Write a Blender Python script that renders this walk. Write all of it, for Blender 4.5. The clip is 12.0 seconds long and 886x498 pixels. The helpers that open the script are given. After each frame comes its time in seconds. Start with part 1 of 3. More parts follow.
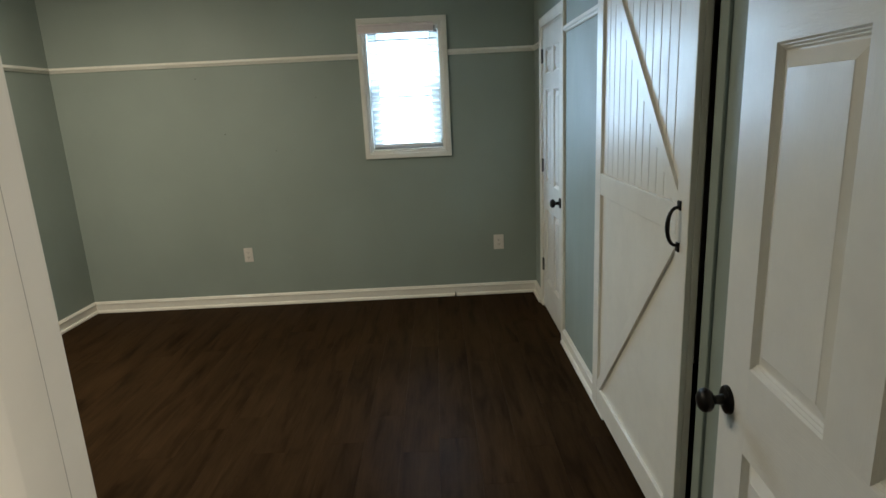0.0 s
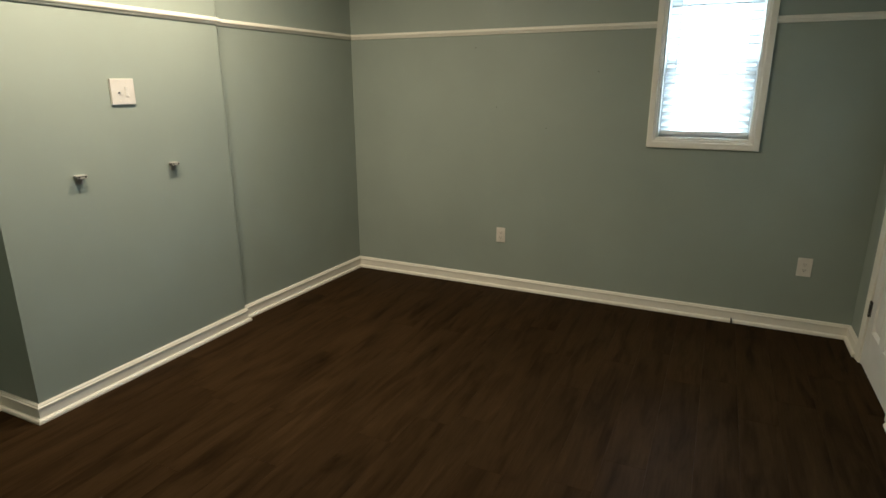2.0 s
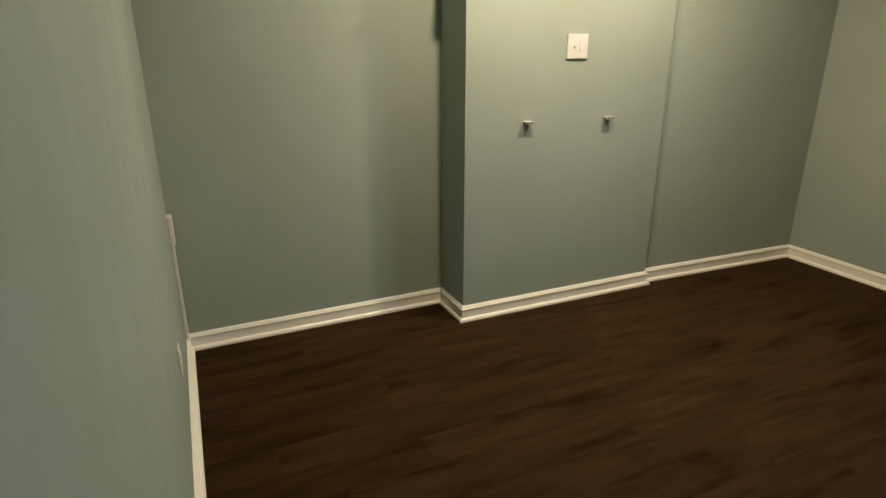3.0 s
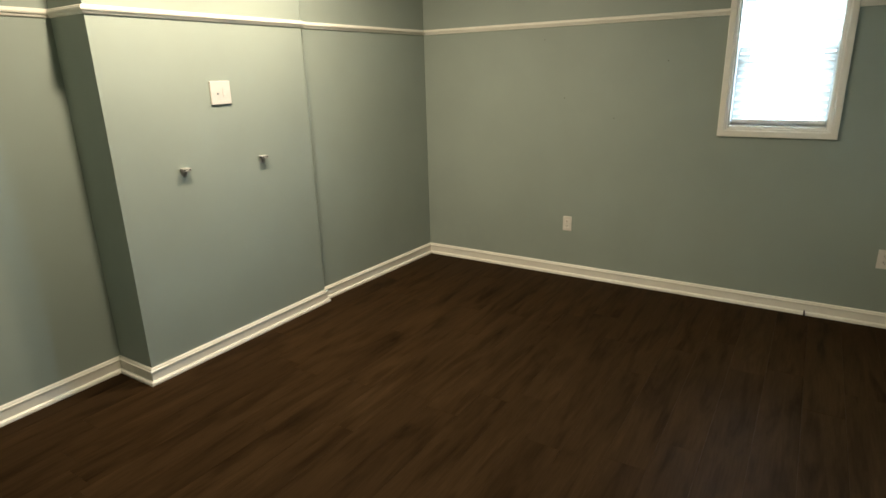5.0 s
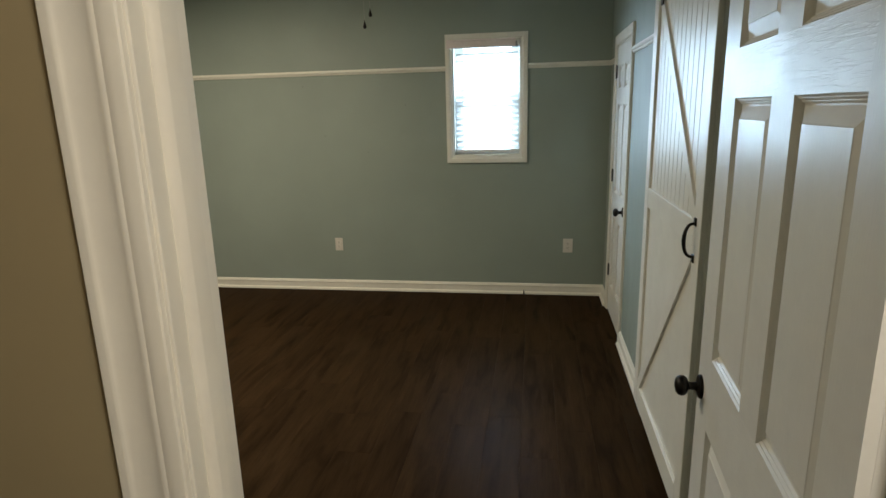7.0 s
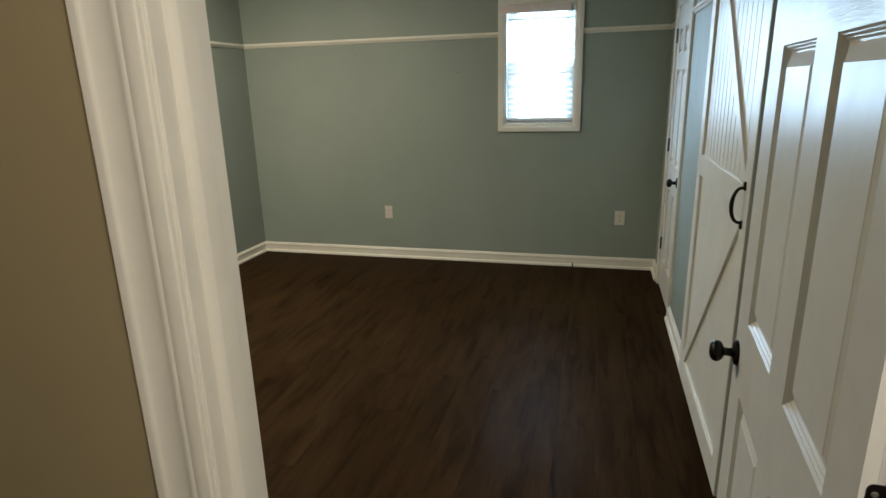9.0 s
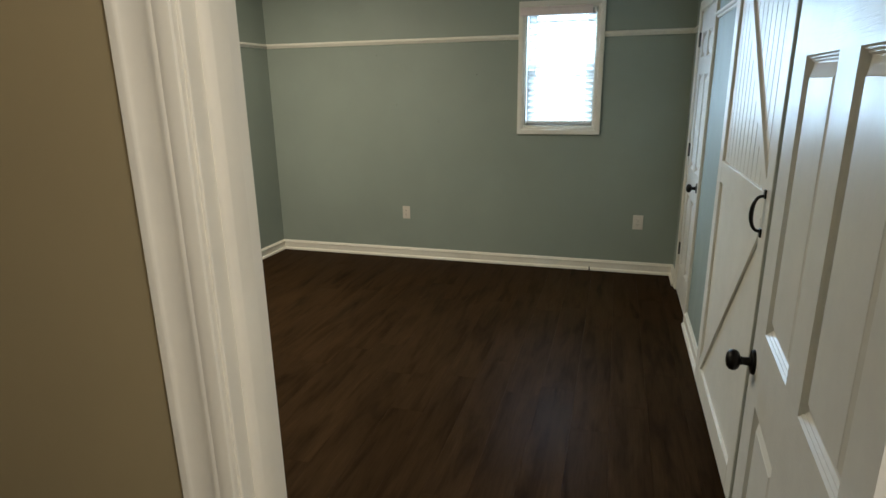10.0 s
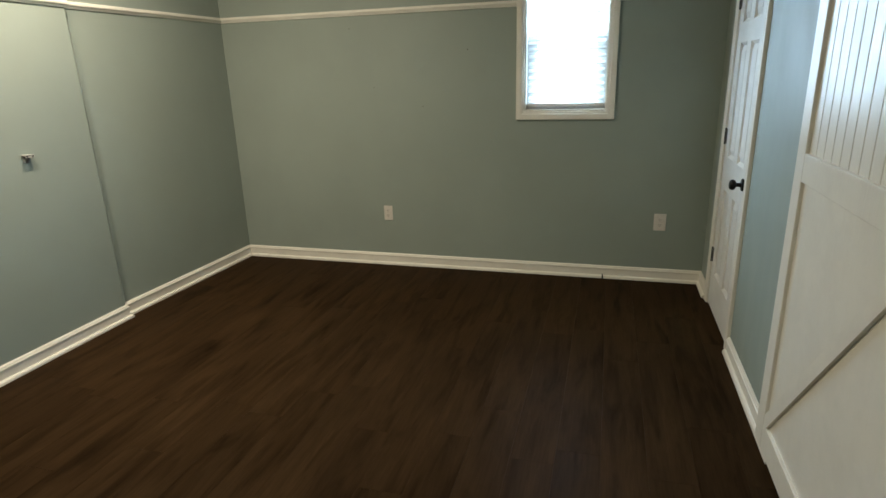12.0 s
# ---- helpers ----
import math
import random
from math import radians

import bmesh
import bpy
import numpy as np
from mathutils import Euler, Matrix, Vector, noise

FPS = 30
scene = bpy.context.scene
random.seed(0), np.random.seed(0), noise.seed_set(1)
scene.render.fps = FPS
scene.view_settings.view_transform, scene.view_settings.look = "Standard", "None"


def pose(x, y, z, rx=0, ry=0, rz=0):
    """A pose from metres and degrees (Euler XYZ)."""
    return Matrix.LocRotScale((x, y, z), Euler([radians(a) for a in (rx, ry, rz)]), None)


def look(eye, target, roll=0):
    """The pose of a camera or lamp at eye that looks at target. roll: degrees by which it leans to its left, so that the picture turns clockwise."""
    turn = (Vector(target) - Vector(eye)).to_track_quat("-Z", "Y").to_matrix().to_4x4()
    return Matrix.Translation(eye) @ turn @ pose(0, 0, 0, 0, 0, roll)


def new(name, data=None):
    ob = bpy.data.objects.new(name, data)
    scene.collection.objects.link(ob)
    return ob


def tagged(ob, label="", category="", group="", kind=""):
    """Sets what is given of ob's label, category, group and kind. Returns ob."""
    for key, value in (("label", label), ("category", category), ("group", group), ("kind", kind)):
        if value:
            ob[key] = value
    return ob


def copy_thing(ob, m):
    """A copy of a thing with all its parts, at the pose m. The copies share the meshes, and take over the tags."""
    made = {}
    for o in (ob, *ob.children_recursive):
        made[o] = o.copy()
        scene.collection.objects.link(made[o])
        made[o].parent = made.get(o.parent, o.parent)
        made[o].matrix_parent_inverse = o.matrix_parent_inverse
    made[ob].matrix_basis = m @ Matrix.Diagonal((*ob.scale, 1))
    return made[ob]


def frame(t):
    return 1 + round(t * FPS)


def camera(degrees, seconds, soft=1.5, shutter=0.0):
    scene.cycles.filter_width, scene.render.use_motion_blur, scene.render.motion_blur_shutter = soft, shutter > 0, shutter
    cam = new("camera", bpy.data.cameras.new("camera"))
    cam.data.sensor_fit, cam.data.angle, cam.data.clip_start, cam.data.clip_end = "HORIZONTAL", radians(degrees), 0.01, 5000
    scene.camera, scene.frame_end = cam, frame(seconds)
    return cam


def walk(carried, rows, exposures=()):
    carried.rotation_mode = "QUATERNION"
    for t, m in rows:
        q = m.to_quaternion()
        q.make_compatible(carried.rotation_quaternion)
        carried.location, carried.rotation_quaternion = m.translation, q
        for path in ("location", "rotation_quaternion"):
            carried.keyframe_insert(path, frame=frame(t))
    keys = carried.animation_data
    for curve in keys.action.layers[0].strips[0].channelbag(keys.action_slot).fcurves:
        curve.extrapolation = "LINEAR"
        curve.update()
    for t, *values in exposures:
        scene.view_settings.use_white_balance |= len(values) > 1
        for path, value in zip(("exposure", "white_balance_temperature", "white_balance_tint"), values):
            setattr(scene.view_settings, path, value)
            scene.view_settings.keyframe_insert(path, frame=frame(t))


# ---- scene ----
cam = camera(74.9, 12.0)
PATH = [
    (0, (-0.787, -4.688, 1.553), (-0.783, -2.746, 1.078), -2.8),
    (0.5, (-0.707, -4.538, 1.549), (-1.067, -2.623, 1.097), -1.6),
    (1, (-0.683, -4.429, 1.569), (-1.284, -2.573, 1.127), -1.0),
    (1.5, (-0.812, -4.32, 1.614), (-1.422, -2.471, 1.154), -1.5),
    (2, (-0.9, -4.239, 1.587), (-1.723, -2.5, 1.042), -0.1),
    (2.5, (-0.888, -4.186, 1.549), (-2.256, -2.884, 0.892), 0.5),
    (2.7, (-0.907, -4.201, 1.552), (-2.469, -3.142, 0.887), -0.1),
    (3.1, (-0.93, -4.197, 1.56), (-2.686, -3.505, 0.899), 0.0),
    (3.5, (-0.945, -4.19, 1.568), (-2.748, -3.639, 0.9), 0.3),
    (3.9, (-0.95, -4.188, 1.574), (-2.729, -3.575, 0.897), 0.4),
    (4.3, (-0.944, -4.196, 1.58), (-2.609, -3.321, 0.902), 0.3),
    (4.5, (-0.898, -4.237, 1.596), (-2.47, -3.184, 0.948), -0.1),
    (5, (-0.794, -4.381, 1.64), (-1.826, -2.771, 1.055), -1.5),
    (5.5, (-0.66, -4.747, 1.62), (-1.36, -2.946, 1.103), 0.0),
    (6, (-0.55, -4.962, 1.631), (-1.096, -3.114, 1.094), -3.0),
    (6.5, (-0.571, -5.014, 1.645), (-0.96, -3.108, 1.181), -3.4),
    (7, (-0.61, -5.037, 1.63), (-0.918, -3.117, 1.162), -1.5),
    (7.2, (-0.628, -5.044, 1.627), (-0.96, -3.127, 1.163), -1.4),
    (8.8, (-0.55, -5.06, 1.584), (-1.021, -3.194, 1.042), -1.6),
    (9, (-0.539, -5.039, 1.575), (-1.033, -3.179, 1.03), -1.5),
    (9.5, (-0.549, -5.049, 1.579), (-1.087, -3.204, 1.025), -1.1),
    (10, (-0.539, -5.054, 1.589), (-1.087, -3.209, 1.045), -0.9),
    (10.5, (-0.564, -5.071, 1.579), (-1.11, -3.232, 1.013), -1.0),
    (11, (-0.559, -4.95, 1.547), (-1.114, -3.118, 0.968), -0.9),
    (11.5, (-0.589, -4.618, 1.53), (-1.137, -2.787, 0.941), -1.3),
    (12, (-0.7, -4.304, 1.534), (-1.23, -2.468, 0.945), -1.7),
]
EXPOSURES = [
    (0.0, -0.08, 5930, 10),
    (0.5, -0.10, 6220, 10),
    (1.0, 0.0, 6320, 10),
    (2.0, 0.0, 6420, 10),
    (2.6, 0.09, 6960, 10),
    (4.5, 0.10, 7160, 10),
    (5.0, 0.35, 6580, 10),
    (5.4, 0.15, 6460, 10),
    (6.2, 0.02, 6280, 10),
    (7.2, 0.02, 6280, 10),
    (9.0, 0.10, 6080, 10),
    (11.0, 0.05, 6030, 10),
    (11.5, -0.02, 6080, 10),
    (12.0, 0.16, 6190, 10),
]
walk(cam, [(t, look(eye, target, roll)) for t, eye, target, roll in PATH], EXPOSURES)

# ---- world, sun, lights ----
world = bpy.data.worlds.new("sky_world")
scene.world = world
world.use_nodes = True
wn = world.node_tree
sky = wn.nodes.new("ShaderNodeTexSky")
sky.sky_type = "NISHITA"
sky.sun_disc = False
sky.sun_elevation = radians(50)
sky.sun_rotation = radians(200)
wn.links.new(sky.outputs[0], wn.nodes["Background"].inputs[0])
wn.nodes["Background"].inputs[1].default_value = 0.1


def lamp(name, kind, energy, color, m, **settings):
    data = bpy.data.lights.new(name, kind)
    data.energy, data.color = energy, color
    if kind == "AREA":
        data.shape = settings["shape"]
        data.size = settings["size"]
        if "size_y" in settings:
            data.size_y = settings["size_y"]
    elif kind == "SUN":
        data.angle = radians(0.5)
    elif kind == "POINT":
        data.shadow_soft_size = settings["size"]
    ob = new(name, data)
    ob.matrix_world = m
    return ob


SUN_WAY = Vector((0.25, 0.9, -1.1))
lamp("sun", "SUN", 3.0, (1.0, 0.96, 0.9), look((0, -8, 9), Vector((0, -8, 9)) + SUN_WAY))
# daylight in the window's opening
lamp("window_daylight", "AREA", 52, (0.56, 0.795, 1.0), look((-1.013, 0.19, 1.70), (-1.013, -2.0, 1.70)), shape="RECTANGLE", size=0.46, size_y=0.92)
# two recessed ceiling lamps near the west wall
CANS = ((-3.07, -2.77), (-3.07, -1.80))
for x, y in CANS:
    lamp("downlight_glow", "AREA", 35, (1.0, 0.83, 0.60), look((x, y, 2.705), (x, y, 0)), shape="DISK", size=0.12)
# warm lamp on the hall ceiling
lamp("hall_lamp_glow", "AREA", 27, (1.0, 0.90, 0.76), look((-0.10, -5.35, 2.61), (-0.10, -5.35, 0)), shape="DISK", size=0.26)


# ---- materials ----
def material(name, color, rough=0.5, metal=0.0, spec=0.5):
    m = bpy.data.materials.new(name)
    m.use_nodes = True
    b = m.node_tree.nodes["Principled BSDF"]
    b.inputs["Base Color"].default_value = (*color, 1)
    b.inputs["Roughness"].default_value = rough
    b.inputs["Metallic"].default_value = metal
    b.inputs["Specular IOR Level"].default_value = spec
    return m


def node(m, kind, **values):
    n = m.node_tree.nodes.new(kind)
    for key, value in values.items():
        n.inputs[key.replace("_", " ")].default_value = value
    return n


def join(m, a, b):
    m.node_tree.links.new(a, b)


def coords(m, scale, random_shift=False, source="Object"):
    tc = m.node_tree.nodes.new("ShaderNodeTexCoord")
    mp = m.node_tree.nodes.new("ShaderNodeMapping")
    mp.inputs["Scale"].default_value = scale
    out = tc.outputs[source]
    if random_shift:
        info = m.node_tree.nodes.new("ShaderNodeObjectInfo")
        mul = m.node_tree.nodes.new("ShaderNodeVectorMath")
        mul.operation = "MULTIPLY"
        mul.inputs[1].default_value = (37.0, 53.0, 71.0)
        join(m, info.outputs["Random"], mul.inputs[0])
        add = m.node_tree.nodes.new("ShaderNodeVectorMath")
        add.operation = "ADD"
        join(m, out, add.inputs[0])
        join(m, mul.outputs[0], add.inputs[1])
        out = add.outputs[0]
    join(m, out, mp.inputs[0])
    return mp.outputs[0]


def ramp(m, source, stops):
    r = m.node_tree.nodes.new("ShaderNodeValToRGB")
    while len(r.color_ramp.elements) < len(stops):
        r.color_ramp.elements.new(0.5)
    for e, (at, c) in zip(r.color_ramp.elements, stops):
        e.position = at
        e.color = (*c, 1) if len(c) == 3 else c
    join(m, source, r.inputs[0])
    return r.outputs[0]


def bump(m, height, strength, distance, before=None):
    b = node(m, "ShaderNodeBump", Strength=strength, Distance=distance)
    join(m, height, b.inputs["Height"])
    if before is not None:
        join(m, before, b.inputs["Normal"])
    return b.outputs[0]


def shader(m):
    return m.node_tree.nodes["Principled BSDF"]


def wall_paint(name, color, rough=0.55):
    """Rolled eggshell paint: orange-peel relief, slight unevenness and scuffs."""
    m = material(name, color, rough, spec=0.35)
    big = node(m, "ShaderNodeTexNoise", Scale=1.7, Detail=4.0)
    join(m, coords(m, (1, 1, 1)), big.inputs["Vector"])
    tint = ramp(m, big.outputs[0], [(0.3, [c * 0.95 for c in color]), (0.7, [min(1, c * 1.04) for c in color])])
    join(m, tint, shader(m).inputs["Base Color"])
    fine = node(m, "ShaderNodeTexNoise", Scale=260.0, Detail=3.0)
    join(m, coords(m, (1, 1, 1)), fine.inputs["Vector"])
    mid = node(m, "ShaderNodeTexNoise", Scale=9.0, Detail=3.0)
    join(m, coords(m, (1, 1, 0.4)), mid.inputs["Vector"])
    n = bump(m, mid.outputs[0], 0.10, 0.004)
    join(m, bump(m, fine.outputs[0], 0.10, 0.001, n), shader(m).inputs["Normal"])
    gloss = ramp(m, mid.outputs[0], [(0.3, (rough * 0.9,) * 3), (0.7, (min(1, rough * 1.12),) * 3)])
    join(m, gloss, shader(m).inputs["Roughness"])
    return m


def trim_paint(name, color, rough=0.32, grain=None, depth=0.12):
    """Semi-gloss enamel, brushed; grain: scale of an embossed wood grain."""
    m = material(name, color, rough, spec=0.5)
    big = node(m, "ShaderNodeTexNoise", Scale=5.0, Detail=6.0, Roughness=0.65)
    join(m, coords(m, (1, 1, 1), True), big.inputs["Vector"])
    join(m, ramp(m, big.outputs[0], [(0.32, [c * 0.93 for c in color]), (0.6, color)]), shader(m).inputs["Base Color"])
    join(m, ramp(m, big.outputs[0], [(0.3, (rough * 1.25,) * 3), (0.7, (rough * 0.85,) * 3)]), shader(m).inputs["Roughness"])
    fine = node(m, "ShaderNodeTexNoise", Scale=40.0, Detail=4.0)
    join(m, coords(m, (1, 1, 0.25), True), fine.inputs["Vector"])
    n = bump(m, fine.outputs[0], 0.08, 0.002)
    if grain:
        g = node(m, "ShaderNodeTexNoise", Scale=1.0, Detail=2.0, Roughness=0.4, Distortion=0.6)
        join(m, coords(m, grain, True), g.inputs["Vector"])
        lines = ramp(m, g.outputs[0], [(0.44, (0, 0, 0)), (0.50, (1, 1, 1)), (0.56, (0, 0, 0))])
        n = bump(m, lines, depth, 0.004, n)
    join(m, n, shader(m).inputs["Normal"])
    return m


def floor_wood(name):
    """Dark walnut-look vinyl plank, grain along y: short dark strokes, pores and soft clouds."""
    m = material(name, (0.05, 0.03, 0.02), 0.6, spec=0.007)
    streak = node(m, "ShaderNodeTexNoise", Scale=1.0, Detail=4.0, Roughness=0.55, Distortion=0.7)
    join(m, coords(m, (9, 1.6, 9), True), streak.inputs["Vector"])
    stroke = node(m, "ShaderNodeTexNoise", Scale=1.0, Detail=3.0, Roughness=0.5, Distortion=0.4)
    join(m, coords(m, (17, 2.0, 17), True), stroke.inputs["Vector"])
    fine = node(m, "ShaderNodeTexNoise", Scale=1.0, Detail=5.0, Roughness=0.7)
    join(m, coords(m, (170, 6, 170), True), fine.inputs["Vector"])
    cloud = node(m, "ShaderNodeTexNoise", Scale=1.0, Detail=2.0)
    join(m, coords(m, (4, 1.1, 4)), cloud.inputs["Vector"])
    color = ramp(m, streak.outputs[0], [(0.28, (0.0177, 0.0101, 0.0045)), (0.44, (0.0319, 0.0182, 0.0081)), (0.62, (0.0372, 0.0214, 0.0096)), (0.80, (0.0476, 0.0276, 0.0127))])
    info = m.node_tree.nodes.new("ShaderNodeObjectInfo")
    layers = (
        (0.60, ramp(m, fine.outputs[0], [(0.40, (0.74, 0.74, 0.74)), (0.56, (1, 1, 1))])),
        (0.60, ramp(m, stroke.outputs[0], [(0.31, (0.50, 0.48, 0.46)), (0.47, (1, 1, 1)), (0.60, (1, 1, 1)), (0.74, (1.24, 1.22, 1.20))])),
        (1.00, ramp(m, info.outputs["Random"], [(0.0, (0.955, 0.95, 0.95)), (1.0, (1.05, 1.05, 1.05))])),
        (0.60, ramp(m, cloud.outputs[0], [(0.3, (0.72, 0.72, 0.72)), (0.7, (1.14, 1.14, 1.14))])),
    )
    for amount, layer in layers:
        mix = m.node_tree.nodes.new("ShaderNodeMix")
        mix.data_type, mix.blend_type = "RGBA", "MULTIPLY"
        mix.inputs["Factor"].default_value = amount
        join(m, color, mix.inputs["A"])
        join(m, layer, mix.inputs["B"])
        color = mix.outputs["Result"]
    join(m, color, shader(m).inputs["Base Color"])
    join(m, ramp(m, cloud.outputs[0], [(0.3, (0.38,) * 3), (0.7, (0.50,) * 3)]), shader(m).inputs["Roughness"])
    n = bump(m, fine.outputs[0], 0.14, 0.001)
    join(m, bump(m, stroke.outputs[0], 0.07, 0.0015, n), shader(m).inputs["Normal"])
    return m


def plain(name, color, rough, metal=0.0, wear=0.12, scale=30.0):
    m = material(name, color, rough, metal)
    t = node(m, "ShaderNodeTexNoise", Scale=scale, Detail=4.0)
    join(m, coords(m, (1, 1, 1), True), t.inputs["Vector"])
    join(m, ramp(m, t.outputs[0], [(0.35, [c * (1 - wear) for c in color]), (0.65, color)]), shader(m).inputs["Base Color"])
    join(m, ramp(m, t.outputs[0], [(0.3, (rough * 1.2,) * 3), (0.7, (rough * 0.85,) * 3)]), shader(m).inputs["Roughness"])
    return m


def glowing(name, color, strength):
    m = material(name, color, 0.4)
    shader(m).inputs["Emission Color"].default_value = (*color, 1)
    shader(m).inputs["Emission Strength"].default_value = strength
    return m


def glass(name):
    m = material(name, (1, 1, 1), 0.02)
    shader(m).inputs["Transmission Weight"].default_value = 1.0
    shader(m).inputs["IOR"].default_value = 1.45
    return m


SAGE = wall_paint("sage_wall_paint", (0.284, 0.330, 0.293))
TAN = wall_paint("tan_wall_paint", (0.345, 0.285, 0.168))
CEILING = wall_paint("white_ceiling_paint", (0.75, 0.74, 0.71), 0.8)
TRIM = trim_paint("white_trim_enamel", (0.80, 0.775, 0.695))
DOOR_V = trim_paint("white_door_enamel_upright_grain", (0.765, 0.755, 0.71), 0.33, (110, 110, 7), 0.035)
DOOR_H = trim_paint("white_door_enamel_level_grain", (0.765, 0.755, 0.71), 0.33, (7, 7, 150), 0.13)
BARN = trim_paint("cream_barn_door_enamel", (0.76, 0.74, 0.665), 0.34, (60, 60, 3), 0.05)
WOOD = floor_wood("dark_plank_floor")
UNDER = plain("dark_underlay", (0.012, 0.008, 0.006), 0.8)
BRONZE = plain("oil_rubbed_bronze", (0.012, 0.010, 0.009), 0.30, 0.6)
HINGE = plain("aged_nickel", (0.10, 0.095, 0.085), 0.45, 0.8)
PLASTIC = plain("ivory_plastic", (0.71, 0.67, 0.61), 0.35, wear=0.05)
COVER = plain("off_white_cover_plate", (0.60, 0.575, 0.54), 0.4, wear=0.05)
SLOT = plain("dark_slot", (0.03, 0.028, 0.026), 0.6)
STRIP = plain("brown_jamb_strip", (0.16, 0.14, 0.115), 0.7)
STEEL = plain("zinc_steel", (0.45, 0.45, 0.44), 0.35, 0.9)
CLIP = plain("dull_grey_clip", (0.38, 0.38, 0.35), 0.45)
BLIND = plain("white_blind_slat", (0.80, 0.80, 0.78), 0.45, wear=0.04)
VALANCE = plain("off_white_valance", (0.84, 0.74, 0.72), 0.5, wear=0.05)
VINYL = plain("white_vinyl_sash", (0.78, 0.78, 0.77), 0.4, wear=0.05)
GLASS = glass("window_glass")
LENS = glowing("warm_lamp_lens", (1.0, 0.88, 0.68), 8.0)
FAN_WOOD = plain("dark_fan_blade", (0.05, 0.03, 0.02), 0.45)


# ---- building helpers ----
def box(bm, x0, x1, y0, y1, z0, z1, r=0.0, seg=1):
    """A box between two corners, its edges rounded by r."""
    v = [bm.verts.new((x, y, z)) for x in (x0, x1) for y in (y0, y1) for z in (z0, z1)]
    faces = [bm.faces.new([v[i] for i in q]) for q in ((0, 1, 3, 2), (4, 6, 7, 5), (0, 4, 5, 1), (2, 3, 7, 6), (0, 2, 6, 4), (1, 5, 7, 3))]
    if r > 0:
        edges = {e for f in faces for e in f.edges}
        bmesh.ops.bevel(bm, geom=list(edges), offset=r, segments=seg, affect="EDGES", profile=0.5)
    return faces


def lathe(bm, profile, seg, m):
    """Turns (radius, height) pairs round the local z axis."""
    rings = []
    for r, h in profile:
        rings.append([bm.verts.new(m @ Vector((r * math.cos(2 * math.pi * k / seg), r * math.sin(2 * math.pi * k / seg), h))) for k in range(seg)])
    for a, b in zip(rings, rings[1:]):
        for k in range(seg):
            bm.faces.new((a[k], a[(k + 1) % seg], b[(k + 1) % seg], b[k]))
    bm.faces.new(rings[0][::-1])
    bm.faces.new(rings[-1])


def tube(bm, points, radius, seg=10):
    """A round bar through the points."""
    rings = []
    for i, p in enumerate(points):
        a = Vector(points[max(i - 1, 0)])
        b = Vector(points[min(i + 1, len(points) - 1)])
        turn = (b - a).to_track_quat("Z", "Y").to_matrix().to_4x4()
        r = radius[i] if isinstance(radius, (list, tuple)) else radius
        m = Matrix.Translation(p) @ turn
        rings.append([bm.verts.new(m @ Vector((r * math.cos(2 * math.pi * k / seg), r * math.sin(2 * math.pi * k / seg), 0))) for k in range(seg)])
    for a, b in zip(rings, rings[1:]):
        for k in range(seg):
            bm.faces.new((a[k], a[(k + 1) % seg], b[(k + 1) % seg], b[k]))
    bm.faces.new(rings[0][::-1])
    bm.faces.new(rings[-1])


def moulding(bm, profile, start, end, out, up, cut0=0.0, cut1=0.0):
    """A profile of (out, up) pairs run from start to end; cut0 and cut1: mitres, metres along per metre out or up."""
    start, end, out, up = Vector(start), Vector(end), Vector(out), Vector(up)
    along = (end - start).normalized()
    a = [bm.verts.new(start + out * o + up * u + along * (cut0[0] * o + cut0[1] * u if cut0 else 0)) for o, u in profile]
    b = [bm.verts.new(end + out * o + up * u - along * (cut1[0] * o + cut1[1] * u if cut1 else 0)) for o, u in profile]
    n = len(profile)
    for k in range(n):
        bm.faces.new((a[k], a[(k + 1) % n], b[(k + 1) % n], b[k]))
    bm.faces.new(a[::-1])
    bm.faces.new(b)


def finish(bm, smooth, sharp=35):
    bmesh.ops.recalc_face_normals(bm, faces=bm.faces)
    if smooth:
        for f in bm.faces:
            f.smooth = True
        for e in bm.edges:
            if len(e.link_faces) == 2 and e.calc_face_angle() > radians(sharp):
                e.smooth = False


def part(name, bm, mat, parent=None, label="", smooth=False, sharp=35):
    """Links a bmesh as one mesh object, under parent if there is one."""
    finish(bm, smooth, sharp)
    me = bpy.data.meshes.new(name)
    bm.to_mesh(me)
    bm.free()
    me.materials.append(mat)
    ob = new(name, me)
    if parent is not None:
        ob.parent = parent
    return tagged(ob, label)


def thing(name, m, label, category, group="", kind=""):
    ob = new(name)
    ob.empty_display_size = 0.1
    ob.matrix_world = m
    return tagged(ob, label, category, group, kind)


def one_box(name, mat, parent, *b, r=0.0, seg=1, label=""):
    bm = bmesh.new()
    box(bm, *b, r=r, seg=seg)
    return part(name, bm, mat, parent, label)


# ---- large structure ----
CEIL = 2.74
SOUTH = -4.336      # room face of the entry wall
HALL = -4.445       # hall face of the entry wall
JL, JR = -1.035, -0.164   # faces of the entry door's jambs
HEAD = 2.066

